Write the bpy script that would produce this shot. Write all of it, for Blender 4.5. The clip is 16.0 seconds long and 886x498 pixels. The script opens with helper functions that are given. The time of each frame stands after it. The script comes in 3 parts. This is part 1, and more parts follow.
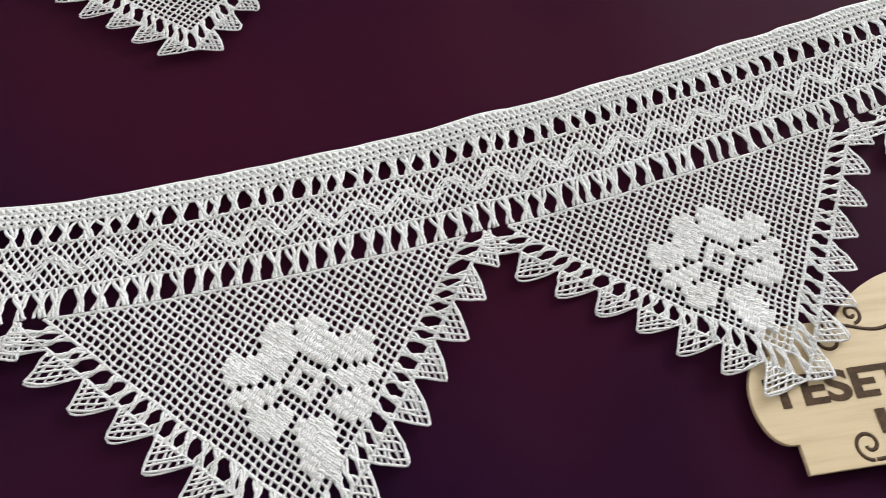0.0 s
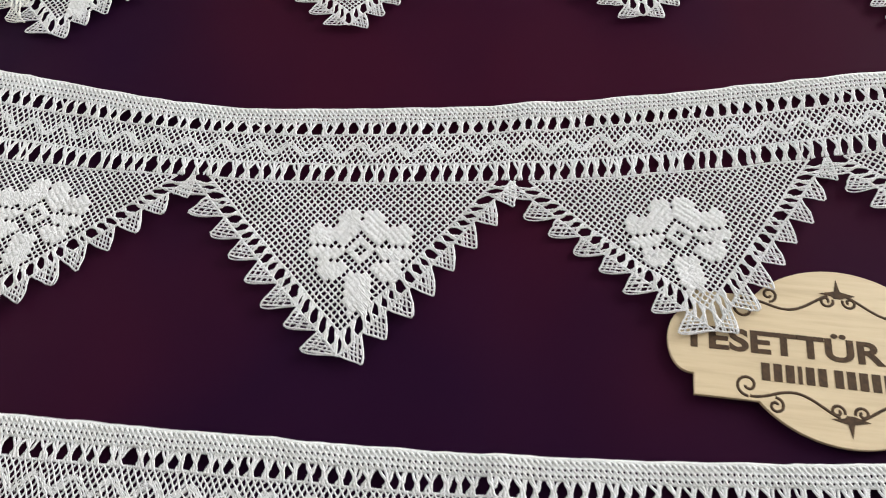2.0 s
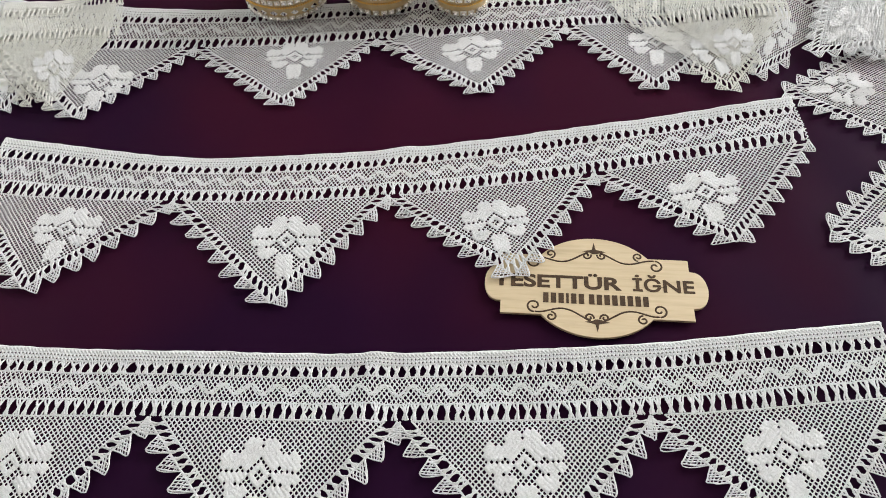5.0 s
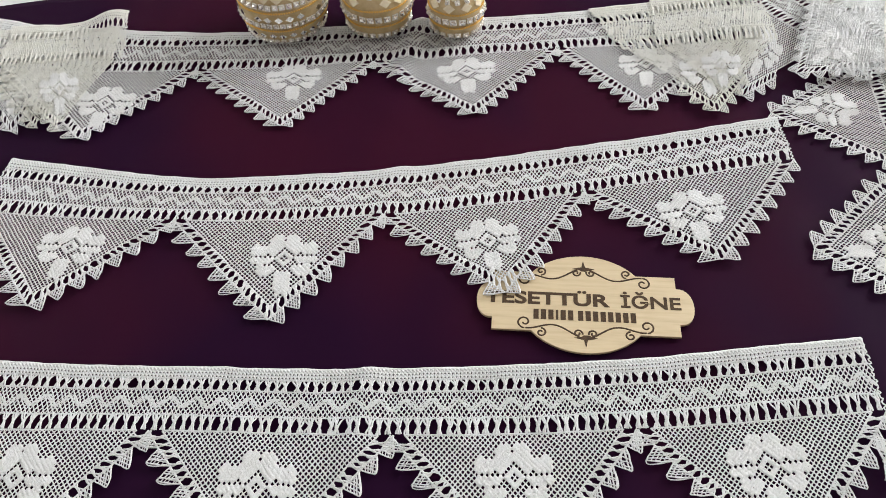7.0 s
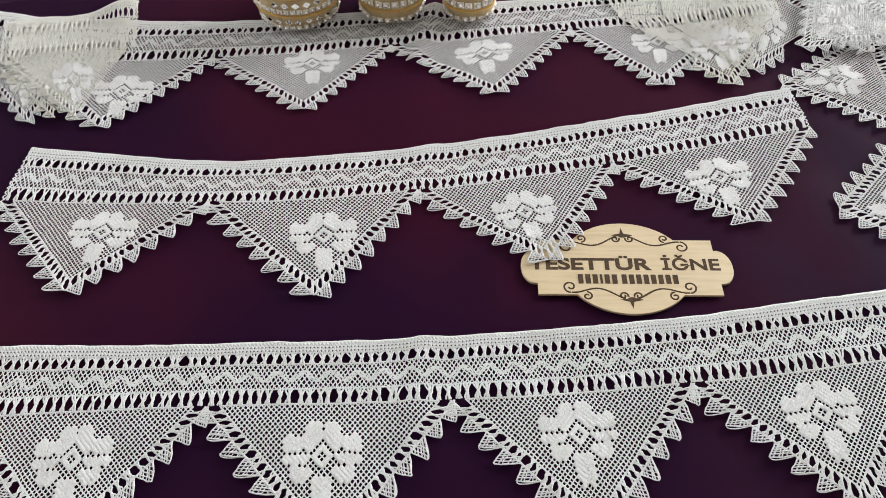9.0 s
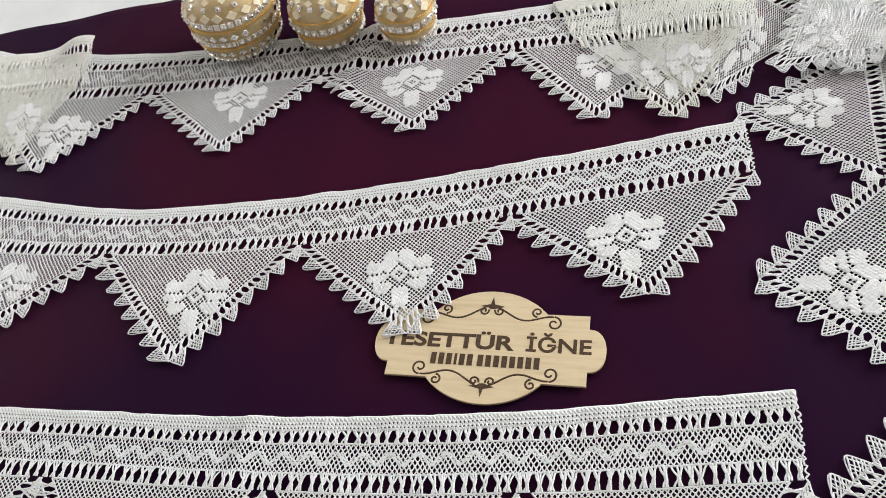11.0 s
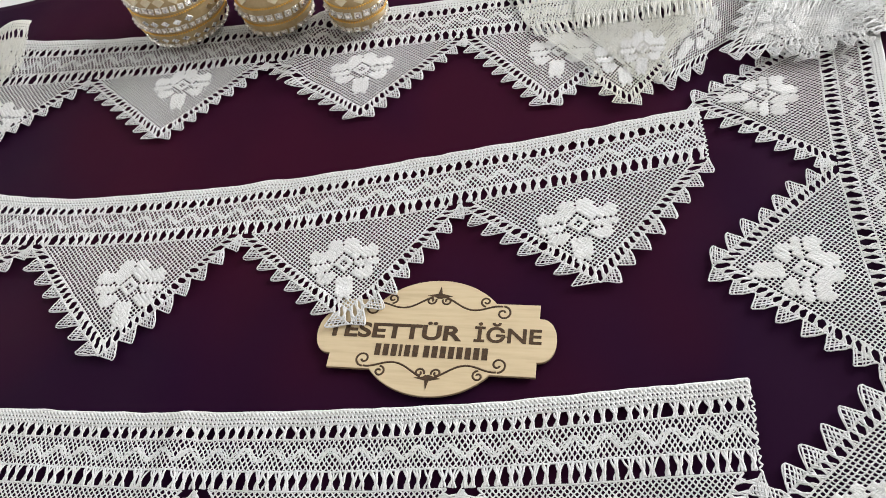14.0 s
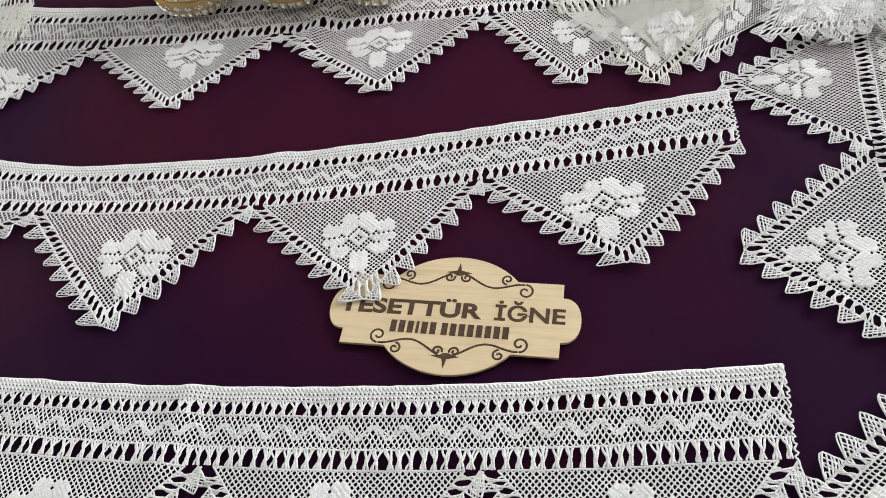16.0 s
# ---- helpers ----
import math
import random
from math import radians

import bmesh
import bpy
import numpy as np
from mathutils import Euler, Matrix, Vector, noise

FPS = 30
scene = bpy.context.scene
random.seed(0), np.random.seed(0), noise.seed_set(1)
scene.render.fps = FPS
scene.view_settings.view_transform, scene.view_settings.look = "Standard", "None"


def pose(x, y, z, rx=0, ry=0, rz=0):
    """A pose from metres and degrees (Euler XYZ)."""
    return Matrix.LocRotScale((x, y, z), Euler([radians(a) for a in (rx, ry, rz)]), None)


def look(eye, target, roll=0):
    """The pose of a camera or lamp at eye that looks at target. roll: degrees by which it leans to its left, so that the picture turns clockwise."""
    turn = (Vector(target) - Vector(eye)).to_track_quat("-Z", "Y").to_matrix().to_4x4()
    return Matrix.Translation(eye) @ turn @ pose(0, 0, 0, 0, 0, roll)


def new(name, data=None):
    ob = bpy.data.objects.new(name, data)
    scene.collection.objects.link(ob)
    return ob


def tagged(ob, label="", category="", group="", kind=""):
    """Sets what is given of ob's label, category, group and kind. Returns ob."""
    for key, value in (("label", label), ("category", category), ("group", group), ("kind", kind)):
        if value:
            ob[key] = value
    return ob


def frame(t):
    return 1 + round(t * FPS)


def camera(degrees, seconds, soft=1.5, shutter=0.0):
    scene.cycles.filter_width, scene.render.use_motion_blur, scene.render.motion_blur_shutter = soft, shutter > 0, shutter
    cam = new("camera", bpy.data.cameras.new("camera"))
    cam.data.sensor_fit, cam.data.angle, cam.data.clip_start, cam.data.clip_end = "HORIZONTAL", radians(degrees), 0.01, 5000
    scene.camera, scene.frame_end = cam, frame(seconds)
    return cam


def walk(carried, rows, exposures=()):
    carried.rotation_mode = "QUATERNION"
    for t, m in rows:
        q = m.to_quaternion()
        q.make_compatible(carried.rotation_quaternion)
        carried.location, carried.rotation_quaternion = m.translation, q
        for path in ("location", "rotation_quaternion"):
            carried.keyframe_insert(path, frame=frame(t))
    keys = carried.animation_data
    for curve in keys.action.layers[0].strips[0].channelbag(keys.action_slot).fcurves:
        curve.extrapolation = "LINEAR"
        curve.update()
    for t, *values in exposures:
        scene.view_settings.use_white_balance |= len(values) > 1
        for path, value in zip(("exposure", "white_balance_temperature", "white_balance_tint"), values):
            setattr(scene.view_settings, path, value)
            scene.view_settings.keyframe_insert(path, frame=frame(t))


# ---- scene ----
cam = camera(58.5, 16.0, soft=0.5, shutter=0.25)
ROWS = [
    (0.0, 0.0140, -0.0697, 0.2098, 26.65, -2.05, -13.73),
    (0.5, -0.0129, -0.0738, 0.2029, 28.12, -3.74, -14.00),
    (1.0, -0.0064, -0.0772, 0.2133, 26.69, -2.98, -10.54),
    (1.5, 0.0124, -0.1116, 0.2471, 27.58, -1.18, -1.84),
    (2.0, 0.0505, -0.1493, 0.2736, 28.99, 2.30, 2.59),
    (2.5, 0.1023, -0.1849, 0.2763, 31.26, 5.32, 6.69),
    (3.0, 0.1363, -0.1981, 0.2939, 32.68, 5.85, 5.19),
    (3.5, 0.1480, -0.2152, 0.3100, 33.43, 6.36, 3.90),
    (4.0, 0.1211, -0.2486, 0.3282, 35.46, 3.18, 1.33),
    (4.2, 0.1014, -0.2649, 0.3380, 36.28, 1.67, -0.34),
    (6.3, 0.1035, -0.3044, 0.3757, 38.66, 2.13, -0.57),
    (6.5, 0.1064, -0.3023, 0.3758, 38.64, 2.33, -0.34),
    (7.0, 0.1074, -0.3007, 0.3765, 39.03, 1.99, -0.53),
    (7.5, 0.0946, -0.3056, 0.3732, 38.86, 1.50, -0.58),
    (8.0, 0.0785, -0.3153, 0.3752, 39.11, 1.51, -1.16),
    (8.5, 0.0595, -0.3223, 0.3690, 39.87, 0.61, -2.76),
    (9.0, 0.0557, -0.3206, 0.3655, 39.88, 0.80, -4.02),
    (9.5, 0.1131, -0.3043, 0.3700, 39.80, 3.80, -0.93),
    (9.7, 0.1455, -0.2918, 0.3694, 39.77, 5.56, 0.81),
    (11.8, 0.2401, -0.2425, 0.3521, 35.85, 10.82, 5.01),
    (12.0, 0.2411, -0.2409, 0.3429, 36.01, 10.96, 5.30),
    (12.5, 0.2622, -0.2228, 0.3278, 35.95, 10.64, 3.93),
    (13.0, 0.2536, -0.2325, 0.3317, 36.28, 9.66, 3.29),
    (13.5, 0.2499, -0.2407, 0.3372, 37.02, 9.43, 3.24),
    (14.0, 0.2421, -0.2455, 0.3425, 37.47, 8.26, 2.82),
    (14.5, 0.2324, -0.2428, 0.3416, 38.25, 7.49, 2.89),
    (15.0, 0.2327, -0.2447, 0.3341, 38.19, 7.66, 3.41),
    (15.5, 0.2254, -0.2488, 0.3278, 38.12, 7.19, 3.57),
    (16.0, 0.2270, -0.2481, 0.3222, 37.92, 7.02, 3.91),
]
walk(cam, [(t, pose(x, y, z, rx, ry, rz)) for t, x, y, z, rx, ry, rz in ROWS])

# ---- light ----
world = bpy.data.worlds.new("daylight")
scene.world = world
world.use_nodes = True
wn = world.node_tree.nodes
sky = wn.new("ShaderNodeTexSky")
sky.sky_type, sky.sun_disc = "NISHITA", False
sky.sun_elevation, sky.sun_rotation = radians(48), radians(-35)
world.node_tree.links.new(sky.outputs[0], wn["Background"].inputs[0])
wn["Background"].inputs[1].default_value = 0.1


def area_lamp(name, m, sx, sy, watts, colour):
    lamp = bpy.data.lights.new(name, "AREA")
    lamp.shape, lamp.size, lamp.size_y, lamp.energy, lamp.color = "RECTANGLE", sx, sy, watts, colour
    ob = new(name, lamp)
    ob.matrix_world = m
    return ob


# lamp for an unseen window inferred to the right, plus an added fill opposite
area_lamp("window_light", look((1.98, 1.15, 0.95), (0.2, 0.30, 0.0)), 1.5, 1.2, 74, (0.97, 0.98, 1.0))
area_lamp("side_fill_light", look((-1.98, 0.85, 0.95), (0.0, 0.30, 0.0)), 1.3, 1.2, 20, (0.95, 0.98, 1.0))


# ---- materials ----
def material(name, colour, rough=0.5, metal=0.0):
    m = bpy.data.materials.new(name)
    m.use_nodes = True
    b = m.node_tree.nodes["Principled BSDF"]
    b.inputs["Base Color"].default_value = (*colour, 1)
    b.inputs["Roughness"].default_value = rough
    b.inputs["Metallic"].default_value = metal
    return m


def node(m, kind, **inputs):
    n = m.node_tree.nodes.new(kind)
    for key, value in inputs.items():
        n.inputs[key.replace("_", " ")].default_value = value
    return n


def join(m, a, b):
    m.node_tree.links.new(a, b)


def bsdf(m):
    return m.node_tree.nodes["Principled BSDF"]


def coords(m, scale=(1, 1, 1), turn=(0, 0, 0)):
    tc = m.node_tree.nodes.new("ShaderNodeTexCoord")
    mp = m.node_tree.nodes.new("ShaderNodeMapping")
    mp.inputs["Scale"].default_value = scale
    mp.inputs["Rotation"].default_value = turn
    join(m, tc.outputs["Object"], mp.inputs[0])
    return mp.outputs[0]


def ramp(m, factor, stops):
    r = m.node_tree.nodes.new("ShaderNodeValToRGB")
    while len(r.color_ramp.elements) < len(stops):
        r.color_ramp.elements.new(0.5)
    for e, (at, c) in zip(r.color_ramp.elements, stops):
        e.position, e.color = at, (*c, 1)
    join(m, factor, r.inputs[0])
    return r.outputs[0]


def noise_of(m, vec, scale, detail=3.0, rough=0.5):
    n = node(m, "ShaderNodeTexNoise", Scale=scale, Detail=detail, Roughness=rough)
    join(m, vec, n.inputs["Vector"])
    return n.outputs["Fac"]


def bump(m, height, strength, distance):
    b = node(m, "ShaderNodeBump", Strength=strength, Distance=distance)
    join(m, height, b.inputs["Height"])
    join(m, b.outputs[0], bsdf(m).inputs["Normal"])


def cotton(name, light, dark):
    m = material(name, light, 0.6)
    v = coords(m)
    tone = ramp(m, noise_of(m, v, 55, 4, 0.6), [(0.3, dark), (0.62, light)])
    # fine dark flecks paint the twisted thread's self-shading into its colour
    twist_shade = ramp(m, noise_of(m, v, 1400, 2, 0.6), [(0.30, (0.84, 0.84, 0.83)), (0.55, (1.0, 1.0, 1.0))])
    mix = m.node_tree.nodes.new("ShaderNodeMix")
    mix.data_type, mix.blend_type = "RGBA", "MULTIPLY"
    mix.inputs["Factor"].default_value = 1.0
    join(m, tone, mix.inputs[6])
    join(m, twist_shade, mix.inputs[7])
    join(m, mix.outputs[2], bsdf(m).inputs["Base Color"])
    bump(m, noise_of(m, v, 1500, 3, 0.7), 1.0, 0.0006)
    bsdf(m).inputs["Sheen Weight"].default_value = 0.2
    return m


THREAD = cotton("white_cotton_thread", (0.90, 0.90, 0.90), (0.81, 0.81, 0.79))
FILL = cotton("white_cotton_weaving", (0.92, 0.92, 0.91), (0.86, 0.86, 0.84))
CORD = cotton("white_crochet_cotton", (0.90, 0.91, 0.90), (0.82, 0.82, 0.80))
# the white thread again, its colour warmed for light scattered between folded layers
FOLD_LIT = cotton("fold_lit_cotton_thread", (0.91, 0.90, 0.84), (0.86, 0.85, 0.76))


def satin():
    m = material("aubergine_satin", (0.03, 0.008, 0.022), 0.42)
    v = coords(m)
    # the shot satin's red and blue, with its sheen patches painted into the colour
    sheen_noise = noise_of(m, coords(m, (3.0, 2.2, 1)), 1.3, 3, 0.5)
    col = ramp(m, sheen_noise, [(0.41, (0.034, 0.0050, 0.0160)), (0.59, (0.0170, 0.0038, 0.0180))])
    join(m, col, bsdf(m).inputs["Base Color"])
    warp = node(m, "ShaderNodeTexWave", Scale=950.0, Distortion=0.4)
    join(m, v, warp.inputs["Vector"])
    weft = node(m, "ShaderNodeTexWave", Scale=950.0, Distortion=0.4)
    join(m, coords(m, (1, 1, 1), (0, 0, radians(90))), weft.inputs["Vector"])
    add = node(m, "ShaderNodeMath")
    join(m, warp.outputs["Fac"], add.inputs[0])
    join(m, weft.outputs["Fac"], add.inputs[1])
    bump(m, add.outputs[0], 0.06, 0.0001)
    join(m, ramp(m, noise_of(m, v, 40, 4, 0.6), [(0.3, (0.46, 0.46, 0.46)), (0.7, (0.58, 0.58, 0.58))]), bsdf(m).inputs["Roughness"])
    bsdf(m).inputs["Specular IOR Level"].default_value = 0.02
    return m


def plywood():
    m = material("pale_plywood", (0.70, 0.52, 0.30), 0.42)
    grain = noise_of(m, coords(m, (6, 90, 6)), 4.0, 6, 0.6)
    col = ramp(m, grain, [(0.3, (0.54, 0.42, 0.255)), (0.5, (0.62, 0.495, 0.31)), (0.75, (0.67, 0.545, 0.355))])
    join(m, col, bsdf(m).inputs["Base Color"])
    bump(m, grain, 0.15, 0.0004)
    return m


def spotted(name, a, b, scale, rough, metal=0.0):
    m = material(name, a, rough, metal)
    v = coords(m)
    n = noise_of(m, v, scale, 4, 0.6)
    join(m, ramp(m, n, [(0.35, a), (0.65, b)]), bsdf(m).inputs["Base Color"])
    bump(m, n, 0.2, 0.0004)
    return m


SATIN, PLY = satin(), plywood()
BURNT = spotted("laser_burnt_wood", (0.040, 0.022, 0.010), (0.085, 0.046, 0.020), 600, 0.9)
EDGE = spotted("browned_cut_edge", (0.36, 0.25, 0.15), (0.50, 0.37, 0.23), 400, 0.7)
OCHRE = spotted("ochre_lacquer", (0.48, 0.345, 0.165), (0.60, 0.455, 0.25), 160, 0.32)
GOLD = material("gold_bead", (0.80, 0.50, 0.14), 0.28, 1.0)
SILVER = material("silver_setting", (0.80, 0.76, 0.69), 0.36, 1.0)
MIRROR = material("mirror_chip", (0.88, 0.87, 0.84), 0.08, 1.0)
CRYSTAL = material("crystal", (0.88, 0.84, 0.80), 0.06, 0.75)
PEARL = spotted("ivory_chip", (0.78, 0.66, 0.46), (0.86, 0.77, 0.58), 300, 0.25)
WHITE = spotted("white_table_paint", (0.62, 0.63, 0.62), (0.68, 0.69, 0.68), 30, 0.45)
PLASTER = spotted("off_white_plaster", (0.72, 0.71, 0.69), (0.77, 0.76, 0.74), 12, 0.85)
BOARDS = spotted("oak_floor", (0.30, 0.19, 0.10), (0.38, 0.25, 0.14), 8, 0.5)
FRAME = spotted("white_window_paint", (0.78, 0.78, 0.77), (0.82, 0.82, 0.81), 40, 0.4)


# ---- meshes ----
def mesh_of(name, verts, quads, mat, smooth=True):
    """One mesh from an array of places and an array of quads."""
    me = bpy.data.meshes.new(name)
    verts, quads = np.asarray(verts, float), np.asarray(quads, int)
    me.vertices.add(len(verts))
    me.vertices.foreach_set("co", verts.ravel())
    me.loops.add(quads.size)
    me.loops.foreach_set("vertex_index", quads.ravel().astype(np.int32))
    me.polygons.add(len(quads))
    me.polygons.foreach_set("loop_start", (np.arange(len(quads)) * 4).astype(np.int32))
    me.polygons.foreach_set("use_smooth", np.full(len(quads), smooth))
    me.materials.append(mat)
    me.update(calc_edges=True)
    return me


def part(name, bm, mat, parent, label=""):
    """A bmesh or a mesh as one object under a thing or under a part."""
    if isinstance(bm, bmesh.types.BMesh):
        me = bpy.data.meshes.new(name)
        bm.to_mesh(me)
        bm.free()
        me.materials.append(mat)
    else:
        me = bm
    ob = new(name, me)
    ob.parent = parent
    if label:
        ob["label"] = label
    return ob


def box(bm, x0, x1, y0, y1, z0, z1, bevel=0.0):
    made = bmesh.ops.create_cube(bm, size=1.0, matrix=Matrix.LocRotScale(((x0 + x1) / 2, (y0 + y1) / 2, (z0 + z1) / 2), None, (x1 - x0, y1 - y0, z1 - z0)))
    if bevel:
        edges = list({e for v in made["verts"] for e in v.link_edges})
        bmesh.ops.bevel(bm, geom=edges, offset=bevel, segments=2, affect="EDGES")
    return bm


def tubes(lines, half, flat=0.62):
    """Threads along lines (many, points, 3) with half widths (many, points): a flattened four-sided tube each."""
    lines = np.asarray(lines, float)
    many, count = lines.shape[:2]
    half = np.broadcast_to(np.asarray(half, float), (many, count))[..., None]
    along = np.gradient(lines, axis=1)
    side = np.stack([-along[..., 1], along[..., 0], np.zeros((many, count))], -1)
    side /= np.linalg.norm(side, axis=-1, keepdims=True) + 1e-12
    up = np.array([0, 0, 1.0])
    ring = np.stack([lines + side * half, lines + up * half * flat, lines - side * half, lines - up * half * flat], 2)
    base = (np.arange(many)[:, None] * count + np.arange(count - 1)[None]).ravel() * 4
    quads = np.concatenate([np.stack([base + k, base + (k + 1) % 4, base + 4 + (k + 1) % 4, base + 4 + k], -1) for k in range(4)])
    return ring.reshape(-1, 3), quads


def merged(pieces):
    verts, quads, start = [], [], 0
    for v, q in pieces:
        verts.append(v)
        quads.append(q + start)
        start += len(v)
    return np.concatenate(verts), np.concatenate(quads)


def smooth_curve(points, a):
    """A smooth curve through points, at a counted in points."""
    p = np.asarray(points, float)
    p = np.concatenate([[2 * p[0] - p[1]], p, [2 * p[-1] - p[-2]]])
    i = np.clip(np.floor(a).astype(int), 0, len(p) - 4)
    f = (a - i)[..., None]
    p0, p1, p2, p3 = p[i], p[i + 1], p[i + 2], p[i + 3]
    return 0.5 * (2 * p1 + (p2 - p0) * f + (2 * p0 - 5 * p1 + 4 * p2 - p3) * f * f + (3 * p1 - p0 - 3 * p2 + p3) * f**3)


def ripple(x, y, seed):
    """Slow, uneven waves between about -1 and 1."""
    s = seed * 1.7
    return (np.sin(61 * x + 37 * y + s) + np.sin(-43 * x + 83 * y + 2.1 * s) + 0.6 * np.sin(140 * x - 95 * y + 3.3 * s) + 0.4 * np.sin(230 * x + 190 * y + s)) / 2.6


# ---- the wooden sign's plan, which the lace over it follows ----
SIGN_AT, SIGN_TURN, SIGN_THICK = (0.1779, -0.0400), -5.1, 0.0016


def on_sign(x, y):
    """1 over the sign, falling to 0 about 15 mm outside it."""
    c, s = math.cos(radians(-SIGN_TURN)), math.sin(radians(-SIGN_TURN))
    u, v = (x - SIGN_AT[0]) * c - (y - SIGN_AT[1]) * s, (x - SIGN_AT[0]) * s + (y - SIGN_AT[1]) * c
    d = np.minimum(np.hypot(u / 0.039, v / 0.034), np.maximum(abs(u) / 0.060, abs(v) / 0.021))
    f = np.clip((1.45 - d) / 0.45, 0, 1)
    return f * f * (3 - 2 * f)


# ---- lace ----
PITCH, DEPTH, BAND = 0.125, 0.083, 0.040


def petal_cells():
    """The flower as filled cells (a, b) of the net, counted from the knot in its middle, alike on both sides of a = b; each with its thread's direction."""
    half = {}
    for a in range(-5, 10):
        for b in range(-11, 10):
            band = -4 <= a <= 1 and -7 <= b <= -4 or (a, b) in ((-5, -7), (-5, -6), (-4, -8), (-3, -8), (-2, -8))
            lobe = 1 <= a <= 5 and -10 <= b <= -6 and a + b <= -3 and a - b <= 14 and (a, b) not in ((1, -10), (1, -9))
            side = 2 <= a <= 8 and -8 <= b <= -3 and -1 <= a + b <= 1 and a - b <= 14
            low = 4 <= a <= 8 and -4 <= b <= 0 and a + b >= (3 if a < 6 else 2) and (a, b) not in ((8, 0), (8, -4))
            foot = 2 <= b < a <= 9 and a - b <= 3 and 6 <= a + b <= 16 and (a, b) != (9, 6)
            if band or lobe or side or low or foot:
                half[a, b] = 1 if side or foot else 0
    cells = dict(half)
    cells.update({(b, a): 1 - way for (a, b), way in half.items()})
    cells.update({(a, a): a % 2 for a in range(3, 8)})
    for a in range(-2, 2):
        for b in range(-2, 2):
            if not (-1 <= a <= 0 and -1 <= b <= 0):
                cells[a, b] = 1 if -1 <= a <= 0 else 0
    return cells


class Strip:
    """A length of lace edging: top, base and tip places on the cloth, one unit between two base places."""

    def __init__(self, tops, bases, tips, lift=0.0, seed=1, height=None, over_sign=False, flowers=None):
        self.tops, self.bases, self.tips = np.array(tops, float), np.array(bases, float), np.array(tips, float)
        self.lift, self.seed, self.height, self.over_sign = lift, seed, height, over_sign
        self.units = len(tips)
        self.flowers = flowers

    def flower_at(self, i):
        """Where the flower's middle lies in a scallop, in local metres."""
        if self.flowers is None:
            return np.array([PITCH / 2 + 0.001, 0.0330])
        chord, fall = self.bases[i + 1] - self.bases[i], self.tips[i] - (self.bases[i] + self.bases[i + 1]) / 2
        a, w = np.linalg.solve(np.array([chord, fall]).T, np.array(self.flowers[i]) - self.bases[i])
        return np.array([a * PITCH, w * DEPTH])

    def settle(self, xy, h):
        x, y = xy[..., 0], xy[..., 1]
        xy = xy + 0.00028 * np.stack([ripple(3.1 * x, 2.7 * y, self.seed), ripple(2.9 * y, 3.3 * x, self.seed + 3)], -1)
        z = 0.0012 + self.lift + 0.0007 * (1 + ripple(x, y, self.seed + 7)) + h
        if self.height:
            z = z + self.height(x, y)
        if self.over_sign:
            z = z + (SIGN_THICK + 0.0004) * on_sign(x, y)
        return np.concatenate([xy, z[..., None]], -1)

    def band(self, v):
        """Local (along, down, up) of the band into the world; along counts from the first base place."""
        a, f = v[:, 0] / PITCH, v[:, 1:2] / BAND
        t, b = smooth_curve(self.tops, a), smooth_curve(self.bases, a)
        return self.settle(t + (b - t) * f, v[:, 2])

    def scallop(self, i, v):
        a, w = i + v[:, 0] / PITCH, v[:, 1:2] / DEPTH
        b = smooth_curve(self.bases, a)
        fall = self.tips[i] - (self.bases[i] + self.bases[i + 1]) / 2
        return self.settle(b + fall * w, v[:, 2])


def line(p, q, n=2):
    f = np.linspace(0, 1, n)[:, None]
    return np.asarray(p, float)[None] * (1 - f) + np.asarray(q, float)[None] * f


def legs(starts, ends, spread_in, spread_out, along, waist=0.55, threads=4, width=0.00036, seed=3):
    """Bundles of threads that draw together at the waist, from starts to ends (many, 2); uneven, with a loop here and there."""
    rng = np.random.default_rng(seed)
    f = np.linspace(0, 1, 7)
    many = len(starts)
    out = []
    for k in np.linspace(-1, 1, threads):
        w = waist + rng.normal(0, 0.07, (many, 1))
        g = f[None]
        pinch = np.clip(np.where(g < w, 1 - g / w, (g - w) / (1 - w)), 0, 1) ** 0.75
        wide = np.where(g < w, spread_in, spread_out) * pinch * (k + rng.normal(0, 0.22, (many, 1))) + 0.00026 * np.sin(9 * g + 3 * k + rng.normal(0, 0.6, (many, 1)))
        p = starts[:, None] * (1 - f)[None, :, None] + ends[:, None] * f[None, :, None] + along[:, None] * wide[..., None]
        h = 0.0003 + 0.0005 * (1 - pinch) + 0.00025 * np.cos(9 * g + 3 * k)
        out.append(np.concatenate([p, h[..., None]], -1))
    return tubes(np.concatenate(out), width, 0.8)


def jitter(rng, shape, size):
    return rng.normal(0, size, shape)


